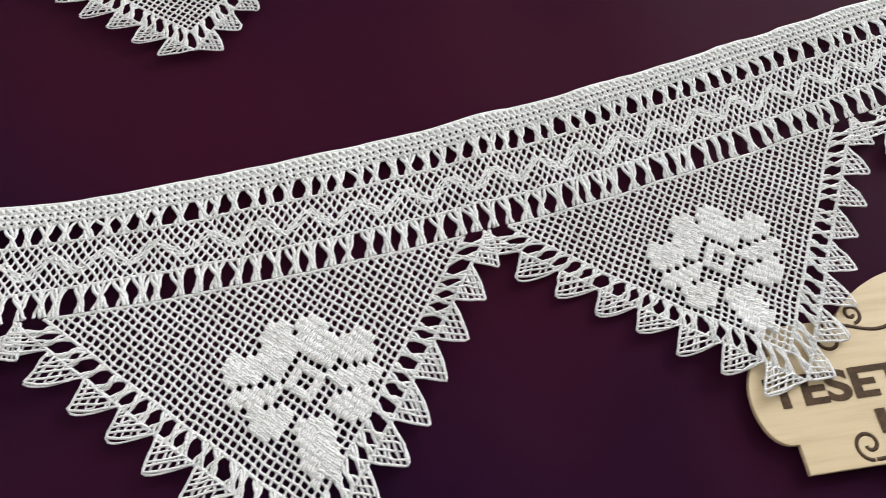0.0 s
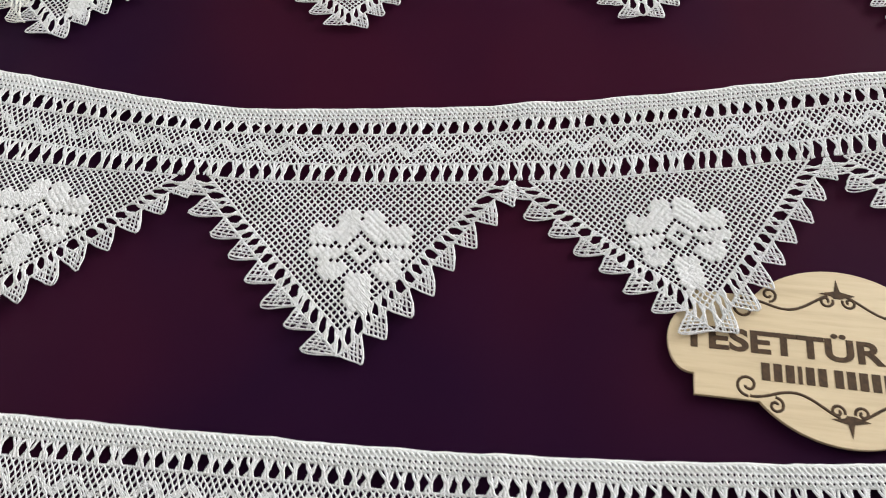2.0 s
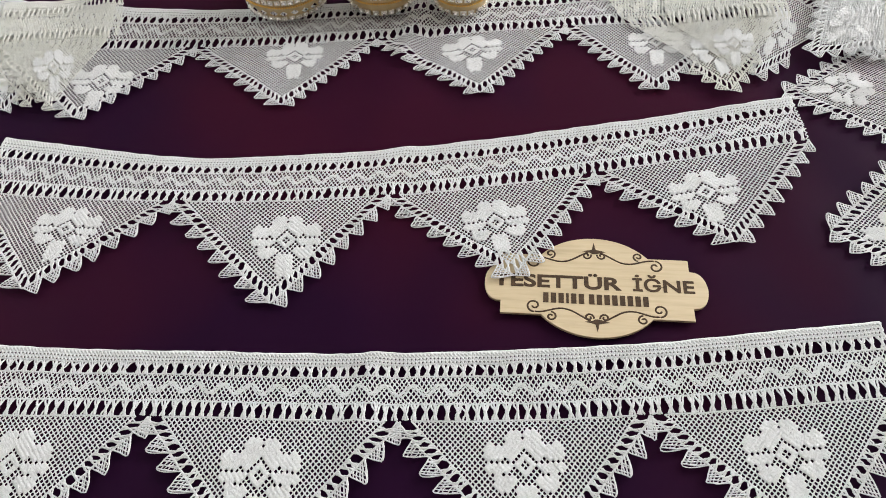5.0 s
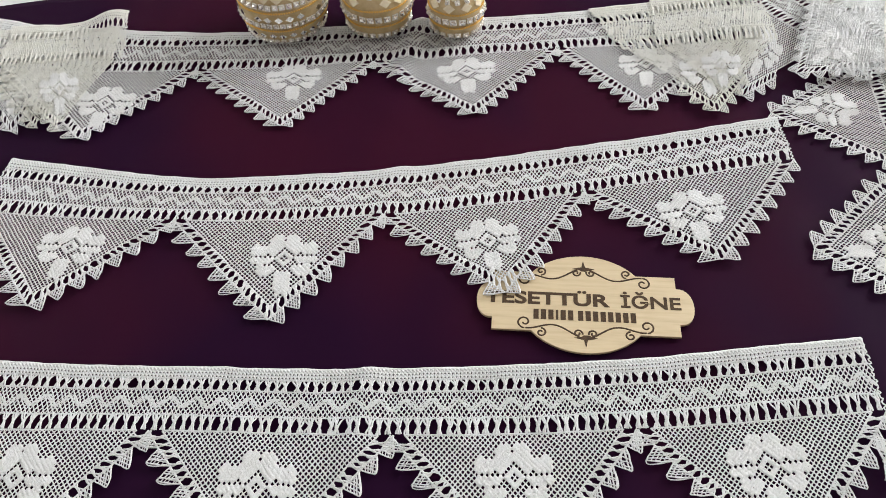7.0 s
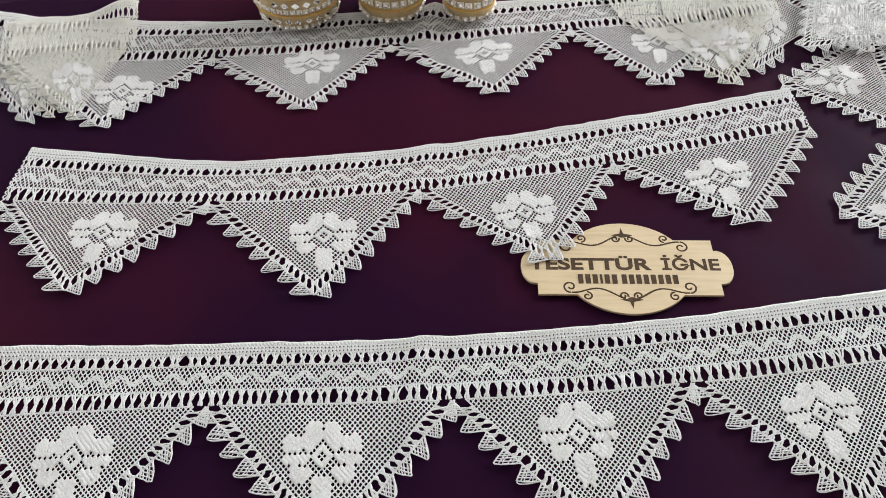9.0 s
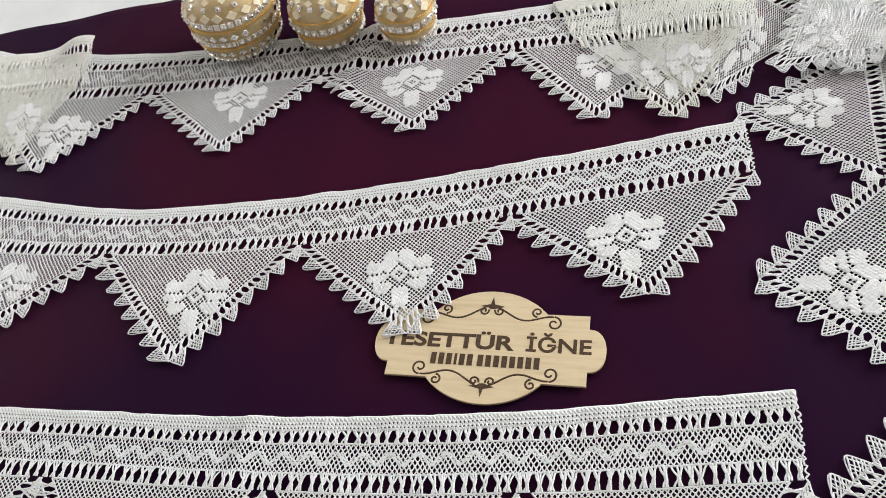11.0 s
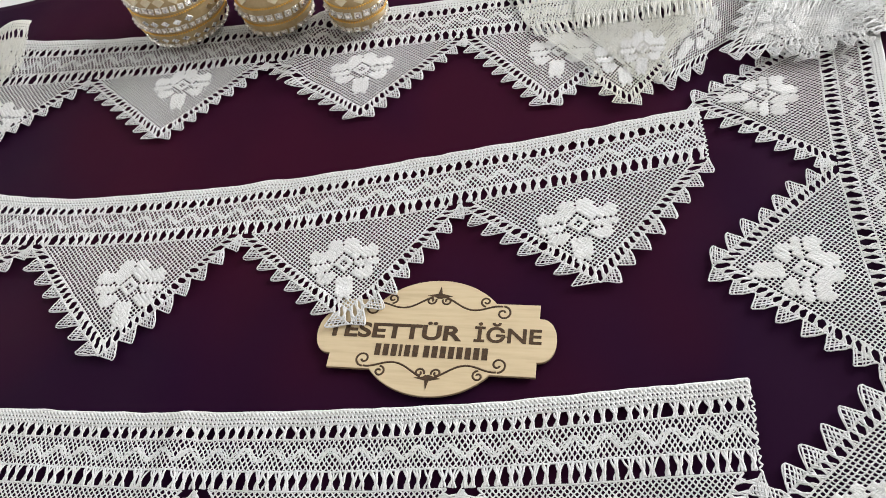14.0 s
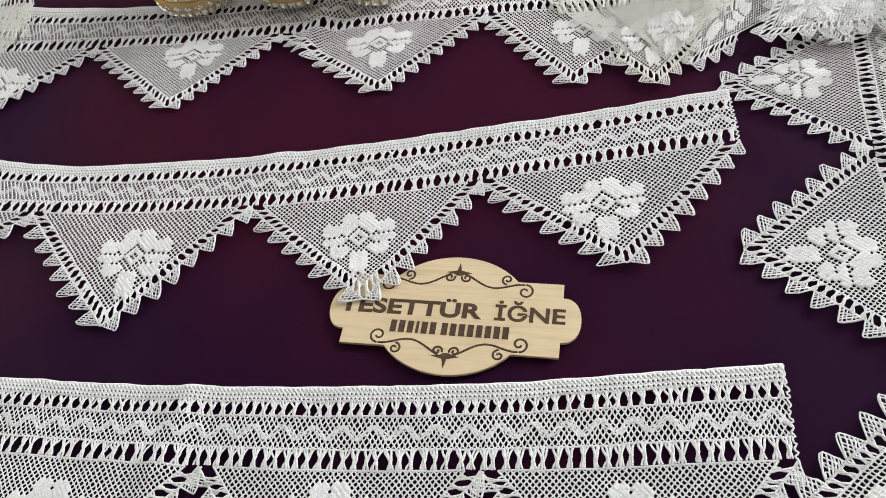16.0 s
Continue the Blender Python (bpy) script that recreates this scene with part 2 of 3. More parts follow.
def heading_mesh(length, rng):
    pieces = []
    step = 0.0020
    count = int(length / step)
    x = (np.arange(count) + 0.5) * length / count
    n = max(8, int(length / 0.004))
    for row, wide in ((0.0004, 0.00100), (0.0026, 0.00058), (0.0049, 0.00066), (0.0071, 0.00060)):
        l = line((0, row, 0.0004), (length, row, 0.0004), n)
        l[:, 1] += jitter(rng, n, 0.00010)
        pieces.append(tubes(l[None], wide))
    for r, (y0, y1) in enumerate(((0.0002, 0.0026), (0.0026, 0.0049), (0.0049, 0.0072))):
        for s in (-1, 1):
            lean = 0.0010 if r == 0 else 0.00085
            p = np.stack([np.stack([x - s * lean + jitter(rng, count, 0.0001), np.full(count, y0), np.full(count, 0.0005)], -1),
                          np.stack([x, np.full(count, (y0 + y1) / 2), np.full(count, 0.0011 if s > 0 else 0.0008)], -1),
                          np.stack([x + s * lean + jitter(rng, count, 0.0001), np.full(count, y1), np.full(count, 0.0005)], -1)], 1)
            pieces.append(tubes(p, 0.00056 if r == 0 else 0.00044))
    return merged(pieces)


def ladder_mesh(length, y0, y1, rng):
    count = max(4, round(length / 0.0051))
    x = (np.arange(count) + 0.5) * length / count + jitter(rng, count, 0.0004)
    lean = jitter(rng, count, 0.0004)
    s, e = np.stack([x, np.full(count, y0)], -1), np.stack([x + lean, np.full(count, y1)], -1)
    return legs(s, e, 0.0019, 0.0013, np.tile([1.0, 0.0], (count, 1)), 0.60, 4, 0.00050, int(rng.integers(1e6)))


def band_net_mesh(length, y0, y1, rng):
    rows = 8
    dy = (y1 - y0) / rows
    cols = round(length / 0.0025)
    dx = length / cols
    starts, ends = [], []
    for r in range(rows):
        k = np.arange(cols) + (0.5 if r % 2 else 0.0)
        for s in (-0.5, 0.5):
            a = np.stack([k * dx, np.full(cols, y0 + r * dy)], -1)
            b = np.stack([(k + s) * dx, np.full(cols, y0 + (r + 1) * dy)], -1)
            ok = (b[:, 0] >= -1e-9) & (b[:, 0] <= length + 1e-9)
            starts.append(a[ok])
            ends.append(b[ok])
    starts, ends = np.concatenate(starts), np.concatenate(ends)
    for p in (starts, ends):
        p += 0.0004 * np.stack([ripple(9 * p[:, 0], 9 * p[:, 1], 5), ripple(8 * p[:, 1], 9 * p[:, 0], 8)], -1)
    pieces = [net_threads(starts, ends)]
    n = max(8, int(length / 0.004))
    for y in (y0, y1):
        l = line((0, y, 0.0003), (length, y, 0.0003), n)
        l[:, 1] += jitter(rng, n, 0.00012)
        pieces.append(tubes(l[None], 0.00050))
    return merged(pieces)


def net_threads(a, b):
    """Knotted net threads from a to b (many, 2), thicker where they are tied."""
    f = np.array([0, 0.5, 1.0])
    p = a[:, None] * (1 - f)[None, :, None] + b[:, None] * f[None, :, None]
    h = np.broadcast_to(np.array([0.0005, 0.00025, 0.0005])[None, :, None], (len(a), 3, 1))
    return tubes(np.concatenate([p, h], -1), np.array([0.00046, 0.00031, 0.00046]))


def zigzag_mesh(length, y0, y1, rng):
    count = max(2, round(length / PITCH * 9))
    dx = length / count / 2
    out = []
    for k in range(count * 2):
        ya, yb = (y1, y0) if k % 2 == 0 else (y0, y1)
        for o in (-0.00135, -0.00050, 0.00035, 0.00120):
            l = line((k * dx + o, ya, 0.00042), ((k + 1) * dx + o, yb, 0.00042), 9)
            l[:, :2] += jitter(rng, (9, 2), 0.00024)
            l[:, 2] += jitter(rng, 9, 0.00016)
            out.append(l)
    return tubes(np.array(out), np.tile([0.00025, 0.00038], 5)[:9], 0.5)


CORNER_L, CORNER_R, APEX = np.array([-0.0010, 0.0]), np.array([PITCH + 0.0010, 0.0]), np.array([PITCH / 2, 0.950 * DEPTH])
INSET = 0.0078
NET_L, NET_R = CORNER_L + (INSET, 0), CORNER_R - (INSET, 0)
NET_A = np.array([PITCH / 2, APEX[1] * (NET_R[0] - NET_L[0]) / (CORNER_R[0] - CORNER_L[0])])
COUNT = 42


def net_mesh(rng, hemmed=True):
    """The net between base and sides: knots (a, b) with a + b <= COUNT from either end of the base."""
    e1, e2 = (NET_A - NET_L) / COUNT, (NET_A - NET_R) / COUNT
    base = (NET_R - NET_L) / COUNT
    wob = jitter(rng, (COUNT + 1, COUNT + 1, 2), 0.00014)

    def knot(k, d):
        return NET_L + k[:, None] * base + d[:, None] * e1 + wob[np.minimum(k, COUNT), np.minimum(d, COUNT)]

    starts, ends = [], []
    for d in range(COUNT):
        k = np.arange(COUNT - d + 1)
        starts += [knot(k[:-1], np.full(len(k) - 1, d)), knot(k[1:], np.full(len(k) - 1, d))]
        ends += [knot(k[:-1], np.full(len(k) - 1, d + 1))] * 2
    pieces = [net_threads(np.concatenate(starts), np.concatenate(ends))]
    for p, q in ((NET_L, NET_R), (NET_L, NET_A), (NET_R, NET_A)) if hemmed else ():
        l = np.concatenate([line(p, q, 24), np.full((24, 1), 0.0003)], -1)
        pieces.append(tubes(l[None], 0.00052))
    return merged(pieces)


def flower_mesh(rng, mid):
    """Woven cells of the net: three soft strands laid over each cell along one of the net's two directions, dipping at the net's own threads."""
    e1, e2 = (NET_A - NET_L) / COUNT, (NET_A - NET_R) / COUNT
    i, j = np.linalg.solve(np.array([e1, -e2]).T, mid - NET_L)
    knot = NET_L + round(i) * e1 - round(j) * e2
    out = []
    for (a, b), way in petal_cells().items():
        c = knot + (a + 0.5) * e1 + (b + 0.5) * e2
        u, v = (e1, e2) if way else (e2, e1)
        tall = rng.normal(0, 0.00008)
        for o in (-0.34, 0.0, 0.34):
            l = np.concatenate([line(c + o * v - 0.60 * u, c + o * v + 0.60 * u, 5), np.array([[0.00055], [0.00082], [0.0009], [0.00082], [0.00055]]) + tall], -1)
            l[:, :2] += jitter(rng, (5, 2), 0.00010)
            l[1:4, 2] += rng.normal(0, 0.00007)
            out.append(l)
    return tubes(np.array(out), np.array([0.00040, 0.00046, 0.00048, 0.00046, 0.00040]), 0.6)


def border_mesh(rng, sides=(True, False), begin=(0.0, 0.0)):
    pieces = []
    for left in sides:
        corner, net = (CORNER_L, NET_L) if left else (CORNER_R, NET_R)
        count = max(4, round(20 * (1 - (begin[0] if left else begin[1]))))
        low = max(0.035, begin[0] if left else begin[1])
        f = low + (1 - low) * (np.arange(count) + 0.5) / count
        f = f + jitter(rng, count, 0.006)
        s = net + f[:, None] * (NET_A - net)
        e = corner + f[:, None] * (APEX - corner) * 0.985
        way = (NET_A - net) / np.linalg.norm(NET_A - net)
        pieces.append(legs(s, e, 0.0014, 0.0014, np.tile(way, (count, 1)), 0.5, 4, 0.00043, int(rng.integers(1e6))))
        l = np.concatenate([line(corner + (begin[0] if left else begin[1]) * (APEX - corner), APEX, 24), np.full((24, 1), 0.0003)], -1)
        l[:, :2] += jitter(rng, (24, 2), 0.00015)
        pieces.append(tubes(l[None], 0.00060))
    return merged(pieces)


def picot_mesh(left, k, count, rng, size=1.0):
    """One leaning tooth outside the border: a firm rim, a small lattice inside and, mostly, a loose loop of thread along its long edge."""
    corner = CORNER_L if left else CORNER_R
    way = APEX - corner
    long = np.linalg.norm(way)
    way = way / long
    out = np.array([-way[1], way[0]]) if left else np.array([way[1], -way[0]])
    s0, s1 = (k + 0.04) / count * long, (k + 0.96) / count * long
    peak, reach = (0.28, 0.0088) if left else (0.80, 0.0088)
    peak, reach = peak + rng.normal(0, 0.05), reach * size * (1 + rng.normal(0, 0.07)) * (0.85 if k == 0 else 1.0)
    p, q = corner + s0 * way, corner + s1 * way
    r = corner + (s0 + peak * (s1 - s0)) * way + reach * out
    f = np.linspace(0, 1, 5)[:, None]
    swell = 0.0007 * out * np.sin(np.pi * f)
    one = p * (1 - f) + r * f + swell * (0.3 if left else 1.2)
    two = r * (1 - f) + q * f + swell * (1.2 if left else 0.3)
    rim = np.concatenate([one[:-1], r[None] + 0.2 * (one[-2] - r), r[None] + 0.2 * (two[1] - r), two[1:]])
    rim[1:-1] += jitter(rng, (len(rim) - 2, 2), 0.00016)

    # one thread: round the rim, to and fro across it in both directions, and the loose loop last
    run, half, tall = [rim], [np.full(len(rim), 0.00042)], [np.full(len(rim), 0.0006)]
    for a, b, level in ((p, q, 0.0005), (q, p, 0.0007)):
        for n, g in enumerate((0.84, 0.67, 0.50, 0.33, 0.16)):
            g += rng.normal(0, 0.02)
            cross = line(a + (b - a) * g, r + (b - r) * g, 4)
            cross[1:-1] += jitter(rng, (2, 2), 0.00022)
            run.append(cross if n % 2 == 0 else cross[::-1])
            half.append(np.full(4, 0.00036))
            tall.append(np.full(4, level))
    if rng.random() < (0.85 if left else 0.45):
        g = np.linspace(0, 1, 8)[:, None]
        sag = (0.0022 if left else 0.0013) * size * (1 + rng.normal(0, 0.25)) * (0.6 if k == 0 else 1.0)
        a, b = (r, q) if left else (r, p)
        run.append(a * (1 - g) + b * g + out * sag * np.sin(np.pi * g ** 0.75))
        half.append(np.full(8, 0.00034))
        tall.append(np.full(8, 0.0004))
    points = np.concatenate([np.concatenate(run), np.concatenate(tall)[:, None]], -1)
    return tubes(points[None], np.concatenate(half)[None])


def lace_edging(strip, label, group="lace edgings on the cloth", picots=8, flowers=True, sides=(True, False), reach=1.0, first=(0, 0), thread=None):
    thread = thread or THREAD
    rng = np.random.default_rng(strip.seed)
    thing = tagged(new("lace_edging"), label, "lace", group)
    length = strip.units * PITCH

    def lay(name, made, where, mat, parent, lab=""):
        return part(name, mesh_of(name, where(made[0]), made[1], mat), mat, parent, lab)

    lay("heading", heading_mesh(length, rng), strip.band, CORD if thread is THREAD else thread, thing, "dense crocheted heading with rows of tiny holes")
    upper = lay("ladder", ladder_mesh(length, 0.0072, 0.0145, rng), strip.band, thread, thing, "openwork row of gathered threads")
    net = lay("net_band", band_net_mesh(length, 0.0145, 0.0305, rng), strip.band, thread, thing, "knotted net band")
    lay("zigzag", zigzag_mesh(length, 0.0190, 0.0262, rng), strip.band, thread, net, "woven white zigzag line")
    lower = lay("ladder", ladder_mesh(length, 0.0305, 0.0395, rng), strip.band, thread, thing, "openwork row of gathered threads")
    upper["kind"] = lower["kind"] = net["kind"] = "stuff"
    for x, way in ((0.0, -1), (length, 1)) if "fold" not in label else ((length, 1),) if "flap folded" in label else ():
        y = np.linspace(0, BAND, 60)
        loops = np.clip(np.sin(y * 1900 + rng.normal(0, 0.5, 60)), -0.25, 1) * 0.0011 + jitter(rng, 60, 0.00012)
        loops[y < 0.008] *= 0.3
        lay("selvedge", tubes(np.stack([x + way * loops, y, np.full(60, 0.0005)], -1)[None], 0.00045), strip.band, CORD if thread is THREAD else thread, thing)
    for i in range(strip.units):
        def where(v):
            return strip.scallop(i, v)
        scallop = lay("scallop", net_mesh(rng, bool(sides)), where, thread, thing, "pointed scallop of knotted net")
        if flowers:
            lay("flower", flower_mesh(rng, strip.flower_at(i)), where, FILL, scallop, "solid woven flower with square petals")
        if sides:
            lay("border", border_mesh(rng, sides, (first[0] / picots, first[1] / picots)), where, thread, scallop)
        for left in sides:
            for k in range(first[0] if left else first[1], picots):
                lay("picot", picot_mesh(left, k, picots, rng, reach), where, thread, scallop)
    return thing


# ---- the room around: unseen, added to enclose the table and bounce light ----
def wall_with_opening(name, along_x, at, lo, hi, z0, z1, open_lo, open_hi, open_z0, open_z1, thick=0.15):
    bm = bmesh.new()
    for a0, a1, b0, b1 in ((lo, open_lo, z0, z1), (open_hi, hi, z0, z1), (open_lo, open_hi, z0, open_z0), (open_lo, open_hi, open_z1, z1)):
        if along_x:
            box(bm, a0, a1, at, at + thick, b0, b1)
        else:
            box(bm, at - thick, at, a0, a1, b0, b1)
    return tagged(part(name, bm, PLASTER, None), "unseen off-white wall, added to bounce light, with a lamp opening", "wall", kind="structure")


FLOOR_Z = -0.75
wall_with_opening("wall_east", False, 2.15, -2.0, 2.0, FLOOR_Z, 1.85, 0.40, 1.90, 0.35, 1.55)
# the west opening only makes way for the added fill lamp
wall_with_opening("wall_west", False, -2.0, -2.0, 2.0, FLOOR_Z, 1.85, 0.20, 1.50, 0.35, 1.55)
for name, b in (("wall_north", (-2.0, 2.0, 2.0, 2.15, FLOOR_Z, 1.85)), ("wall_south", (-2.0, 2.0, -2.15, -2.0, FLOOR_Z, 1.85))):
    tagged(part(name, box(bmesh.new(), *b), PLASTER, None), "unseen plain off-white wall, added to bounce light", "wall", kind="structure")
tagged(part("floor", box(bmesh.new(), -2.15, 2.15, -2.15, 2.15, FLOOR_Z - 0.1, FLOOR_Z), BOARDS, None), "brown wooden floor under the table", "floor", kind="structure")
tagged(part("ceiling", box(bmesh.new(), -2.15, 2.15, -2.15, 2.15, 1.85, 1.95), PLASTER, None), "unseen plain off-white ceiling, added to bounce light", "ceiling", kind="structure")

# ---- table and cloth ----
table = tagged(new("table"), "white painted table under the purple cloth", "table")
part("tabletop", box(bmesh.new(), -0.85, 1.05, -0.75, 0.72, -0.034, -0.004, 0.004), WHITE, table)
for x in (-0.78, 0.98):
    for y in (-0.68, 0.65):
        part("leg", box(bmesh.new(), x - 0.03, x + 0.03, y - 0.03, y + 0.03, FLOOR_Z, -0.034, 0.003), WHITE, table)


def cloth_mesh():
    nx, ny = 240, 150
    x = np.linspace(-0.80, 1.0, nx)
    f = np.linspace(0, 1, ny)
    X, F = np.meshgrid(x, f)
    far = 0.3240 + 0.148 * X + 0.0012 * np.sin(70 * X) - 0.10 * np.clip(X - 0.45, 0, 1)
    Y = -0.72 + (far + 0.72) * F
    Z = 0.00035 * ripple(0.35 * X, 0.35 * Y, 4) + 0.00025 * ripple(0.9 * X, 0.7 * Y, 9)
    Z += 0.00045 * np.sin(88 * X + 9 * Y + 1.5 * np.sin(14 * Y)) * (0.6 + 0.4 * np.sin(23 * X - 11 * Y))
    # a soft fold line or two pressed into the satin
    Z += 0.0006 * np.exp(-((X - 0.045 - 0.1 * Y) / 0.012) ** 2) - 0.0004
    top = np.stack([X, Y, Z], -1).reshape(-1, 3)
    low = top - (0, 0, 0.0012)
    idx = np.arange(nx * ny).reshape(ny, nx)
    q = np.stack([idx[:-1, :-1], idx[:-1, 1:], idx[1:, 1:], idx[1:, :-1]], -1).reshape(-1, 4)
    n = nx * ny
    rim = [np.stack([e[1:], e[:-1], e[:-1] + n, e[1:] + n], -1) for e in (idx[0], idx[-1][::-1], idx[:, -1], idx[:, 0][::-1])]
    return mesh_of("cloth", np.concatenate([top, low]), np.concatenate([q, q[:, ::-1] + n, *rim]), SATIN)


tagged(part("purple_cloth", cloth_mesh(), SATIN, None), "dark aubergine satin cloth spread flat over the white table", "tablecloth")

# ---- the lace lengths ----
def ridge(at, lean, tall):
    """A soft wrinkle that crosses the lace near x = at."""
    return lambda x, y: tall * np.exp(-(((x - at - lean * (y - 0.05)) / 0.007) ** 2)) - 0.3 * tall * np.exp(-(((x - at - 0.016 - lean * (y - 0.05)) / 0.007) ** 2))


MIDDLE = Strip(
    tops=[(-0.1990, 0.0945), (-0.0690, 0.0702), (0.0620, 0.0728), (0.1890, 0.0882), (0.3280, 0.1115)],
    bases=[(-0.2050, 0.0450), (-0.0735, 0.0330), (0.0597, 0.0325), (0.1880, 0.0470), (0.3275, 0.0700)],
    tips=[(-0.1490, -0.0340), (-0.0040, -0.0475), (0.1340, -0.0345), (0.2640, -0.0145)], seed=11, over_sign=True, height=ridge(0.062, 0.35, 0.0016),
    flowers=[(-0.1353, 0.0133), (0.0, 0.0), (0.1250, 0.0099), (0.2541, 0.0296)])
lace_edging(MIDDLE, "white cotton lace edging, four points, one lying on the wooden sign")
BOTTOM = Strip(
    tops=[(-0.3000, -0.0590), (-0.1780, -0.0672), (-0.0550, -0.0752), (0.0700, -0.0802), (0.1960, -0.0780), (0.3255, -0.0680)],
    bases=[(-0.3060, -0.1020), (-0.1810, -0.1090), (-0.0570, -0.1128), (0.0695, -0.1190), (0.1950, -0.1190), (0.3225, -0.1120)],
    tips=[(-0.2440, -0.1830), (-0.1180, -0.1900), (0.0060, -0.1980), (0.1330, -0.1980), (0.2590, -0.1930)], seed=23, height=ridge(0.076, 0.15, 0.0022),
    flowers=[(-0.2440, -0.1330), (-0.1199, -0.1380), (0.0033, -0.1461), (0.1316, -0.1434), (0.2555, -0.1401)])
lace_edging(BOTTOM, "white cotton lace edging lying straight, five flowered points")
TOP = Strip(
    tops=[(-0.2250, 0.2480), (-0.0840, 0.2310), (0.0480, 0.2350), (0.1850, 0.2410), (0.3200, 0.2520)],
    bases=[(-0.2250, 0.1900), (-0.0880, 0.1850), (0.0465, 0.1880), (0.1860, 0.1965), (0.3150, 0.1960)],
    tips=[(-0.1600, 0.1100), (-0.0165, 0.1170), (0.1202, 0.1228), (0.2394, 0.1200)], seed=37, height=ridge(0.036, 0.25, 0.0040),
    flowers=[(-0.1490, 0.1510), (-0.0133, 0.1710), (0.1158, 0.1716), (0.2480, 0.1729)])
lace_edging(TOP, "white cotton lace edging with doubled ends under three boxes", reach=0.9, picots=9)
RIGHT = Strip(
    tops=[(0.4450, 0.1800), (0.4300, 0.0570), (0.4320, -0.0640), (0.4400, -0.1900)],
    bases=[(0.4075, 0.1700), (0.3940, 0.0600), (0.3920, -0.0690), (0.4000, -0.2000)],
    tips=[(0.3225, 0.1150), (0.3165, -0.0060), (0.3080, -0.1400)], seed=41,
    flowers=[(0.3680, 0.1165), (0.3644, -0.0088), (0.3620, -0.1380)])
lace_edging(RIGHT, "white cotton lace edging turned across the cloth, points inward")


# folded and gathered lengths: doubled over at both ends of the far edging
def rise(x0, y0, wide, tall):
    return lambda x, y: tall * np.exp(-(((x - x0) ** 2 + (y - y0) ** 2) / wide**2))


def crumple(x, y):
    near = np.exp(-(((x - 0.42) ** 2 + (y - 0.19) ** 2) / 0.0045))
    return near * (0.006 + 0.0016 * np.sin(150 * (x - 0.5 * y)) + 0.0006 * np.sin(260 * (x + 0.3 * y) + 1.0))


FOLDS = [
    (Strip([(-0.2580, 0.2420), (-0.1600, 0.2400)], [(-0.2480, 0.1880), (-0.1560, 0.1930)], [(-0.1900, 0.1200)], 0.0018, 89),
     "white lace edging flap doubled inside the fold, warm-lit tint", dict(flowers=False, sides=(True,), thread=FOLD_LIT)),
    (Strip([(0.3850, 0.2320), (0.4800, 0.2360)], [(0.3650, 0.1780), (0.4550, 0.1900)], [(0.3950, 0.1380)], 0.0030, 83, crumple),
     "white lace edging crumpled into a ridge on the turned length", {}),
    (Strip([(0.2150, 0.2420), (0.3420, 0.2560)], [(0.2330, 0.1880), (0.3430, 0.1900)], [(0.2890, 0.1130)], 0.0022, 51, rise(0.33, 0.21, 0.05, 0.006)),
     "white lace edging end folded back over itself, warm-lit tint", dict(first=(5, 4), thread=FOLD_LIT)),
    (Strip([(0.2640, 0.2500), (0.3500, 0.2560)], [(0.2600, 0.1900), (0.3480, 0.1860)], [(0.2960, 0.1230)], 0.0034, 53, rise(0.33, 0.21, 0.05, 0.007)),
     "white lace edging flap gathered in a second fold, warm-lit tint", dict(sides=(), thread=FOLD_LIT)),
    (Strip([(0.4250, 0.2050), (0.3720, 0.2850)], [(0.3850, 0.1840), (0.3350, 0.2620)], [(0.3080, 0.1290)], 0.0008, 57),
     "white lace edging length lying slantwise under the folds", dict(first=(5, 5))),
    (Strip([(-0.3620, 0.2560), (-0.2850, 0.2640), (-0.2050, 0.2400)], [(-0.3450, 0.2050), (-0.2750, 0.2050), (-0.1950, 0.1920)], [(-0.3000, 0.1250), (-0.2080, 0.1170)], 0.0004, 61),
     "white lace edging end tucked under the fold", {}),
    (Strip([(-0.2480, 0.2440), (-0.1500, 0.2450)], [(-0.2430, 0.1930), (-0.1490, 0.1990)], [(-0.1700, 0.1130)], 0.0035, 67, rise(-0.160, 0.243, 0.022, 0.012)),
     "white lace edging flap folded over the far length, warm-lit tint", dict(sides=(True,), thread=FOLD_LIT)),
    (Strip([(-0.3250, -0.0300), (-0.3250, 0.0950)], [(-0.2850, -0.0300), (-0.2850, 0.0950)], [(-0.2015, 0.0330)], 0.0, 71),
     "white lace edging beside the middle length, point inward", {}),
    (Strip([(0.4780, 0.1720), (0.4320, 0.2660)], [(0.4360, 0.1540), (0.3940, 0.2440)], [(0.3480, 0.1480)], 0.0050, 79, lambda x, y: 0.6 * crumple(x, y)),
     "white lace edging doubled and folded upon the turned length", {}),
    (Strip([(0.4740, 0.1760), (0.4280, 0.2620)], [(0.4320, 0.1580), (0.3900, 0.2400)], [(0.3540, 0.1560)], 0.0030, 97, lambda x, y: 0.5 * crumple(x, y)),
     "white lace edging doubled and folded beneath another layer", dict(flowers=False, sides=())),
]
for strip, label, more in FOLDS:
    lace_edging(strip, label, reach=0.9, **more)


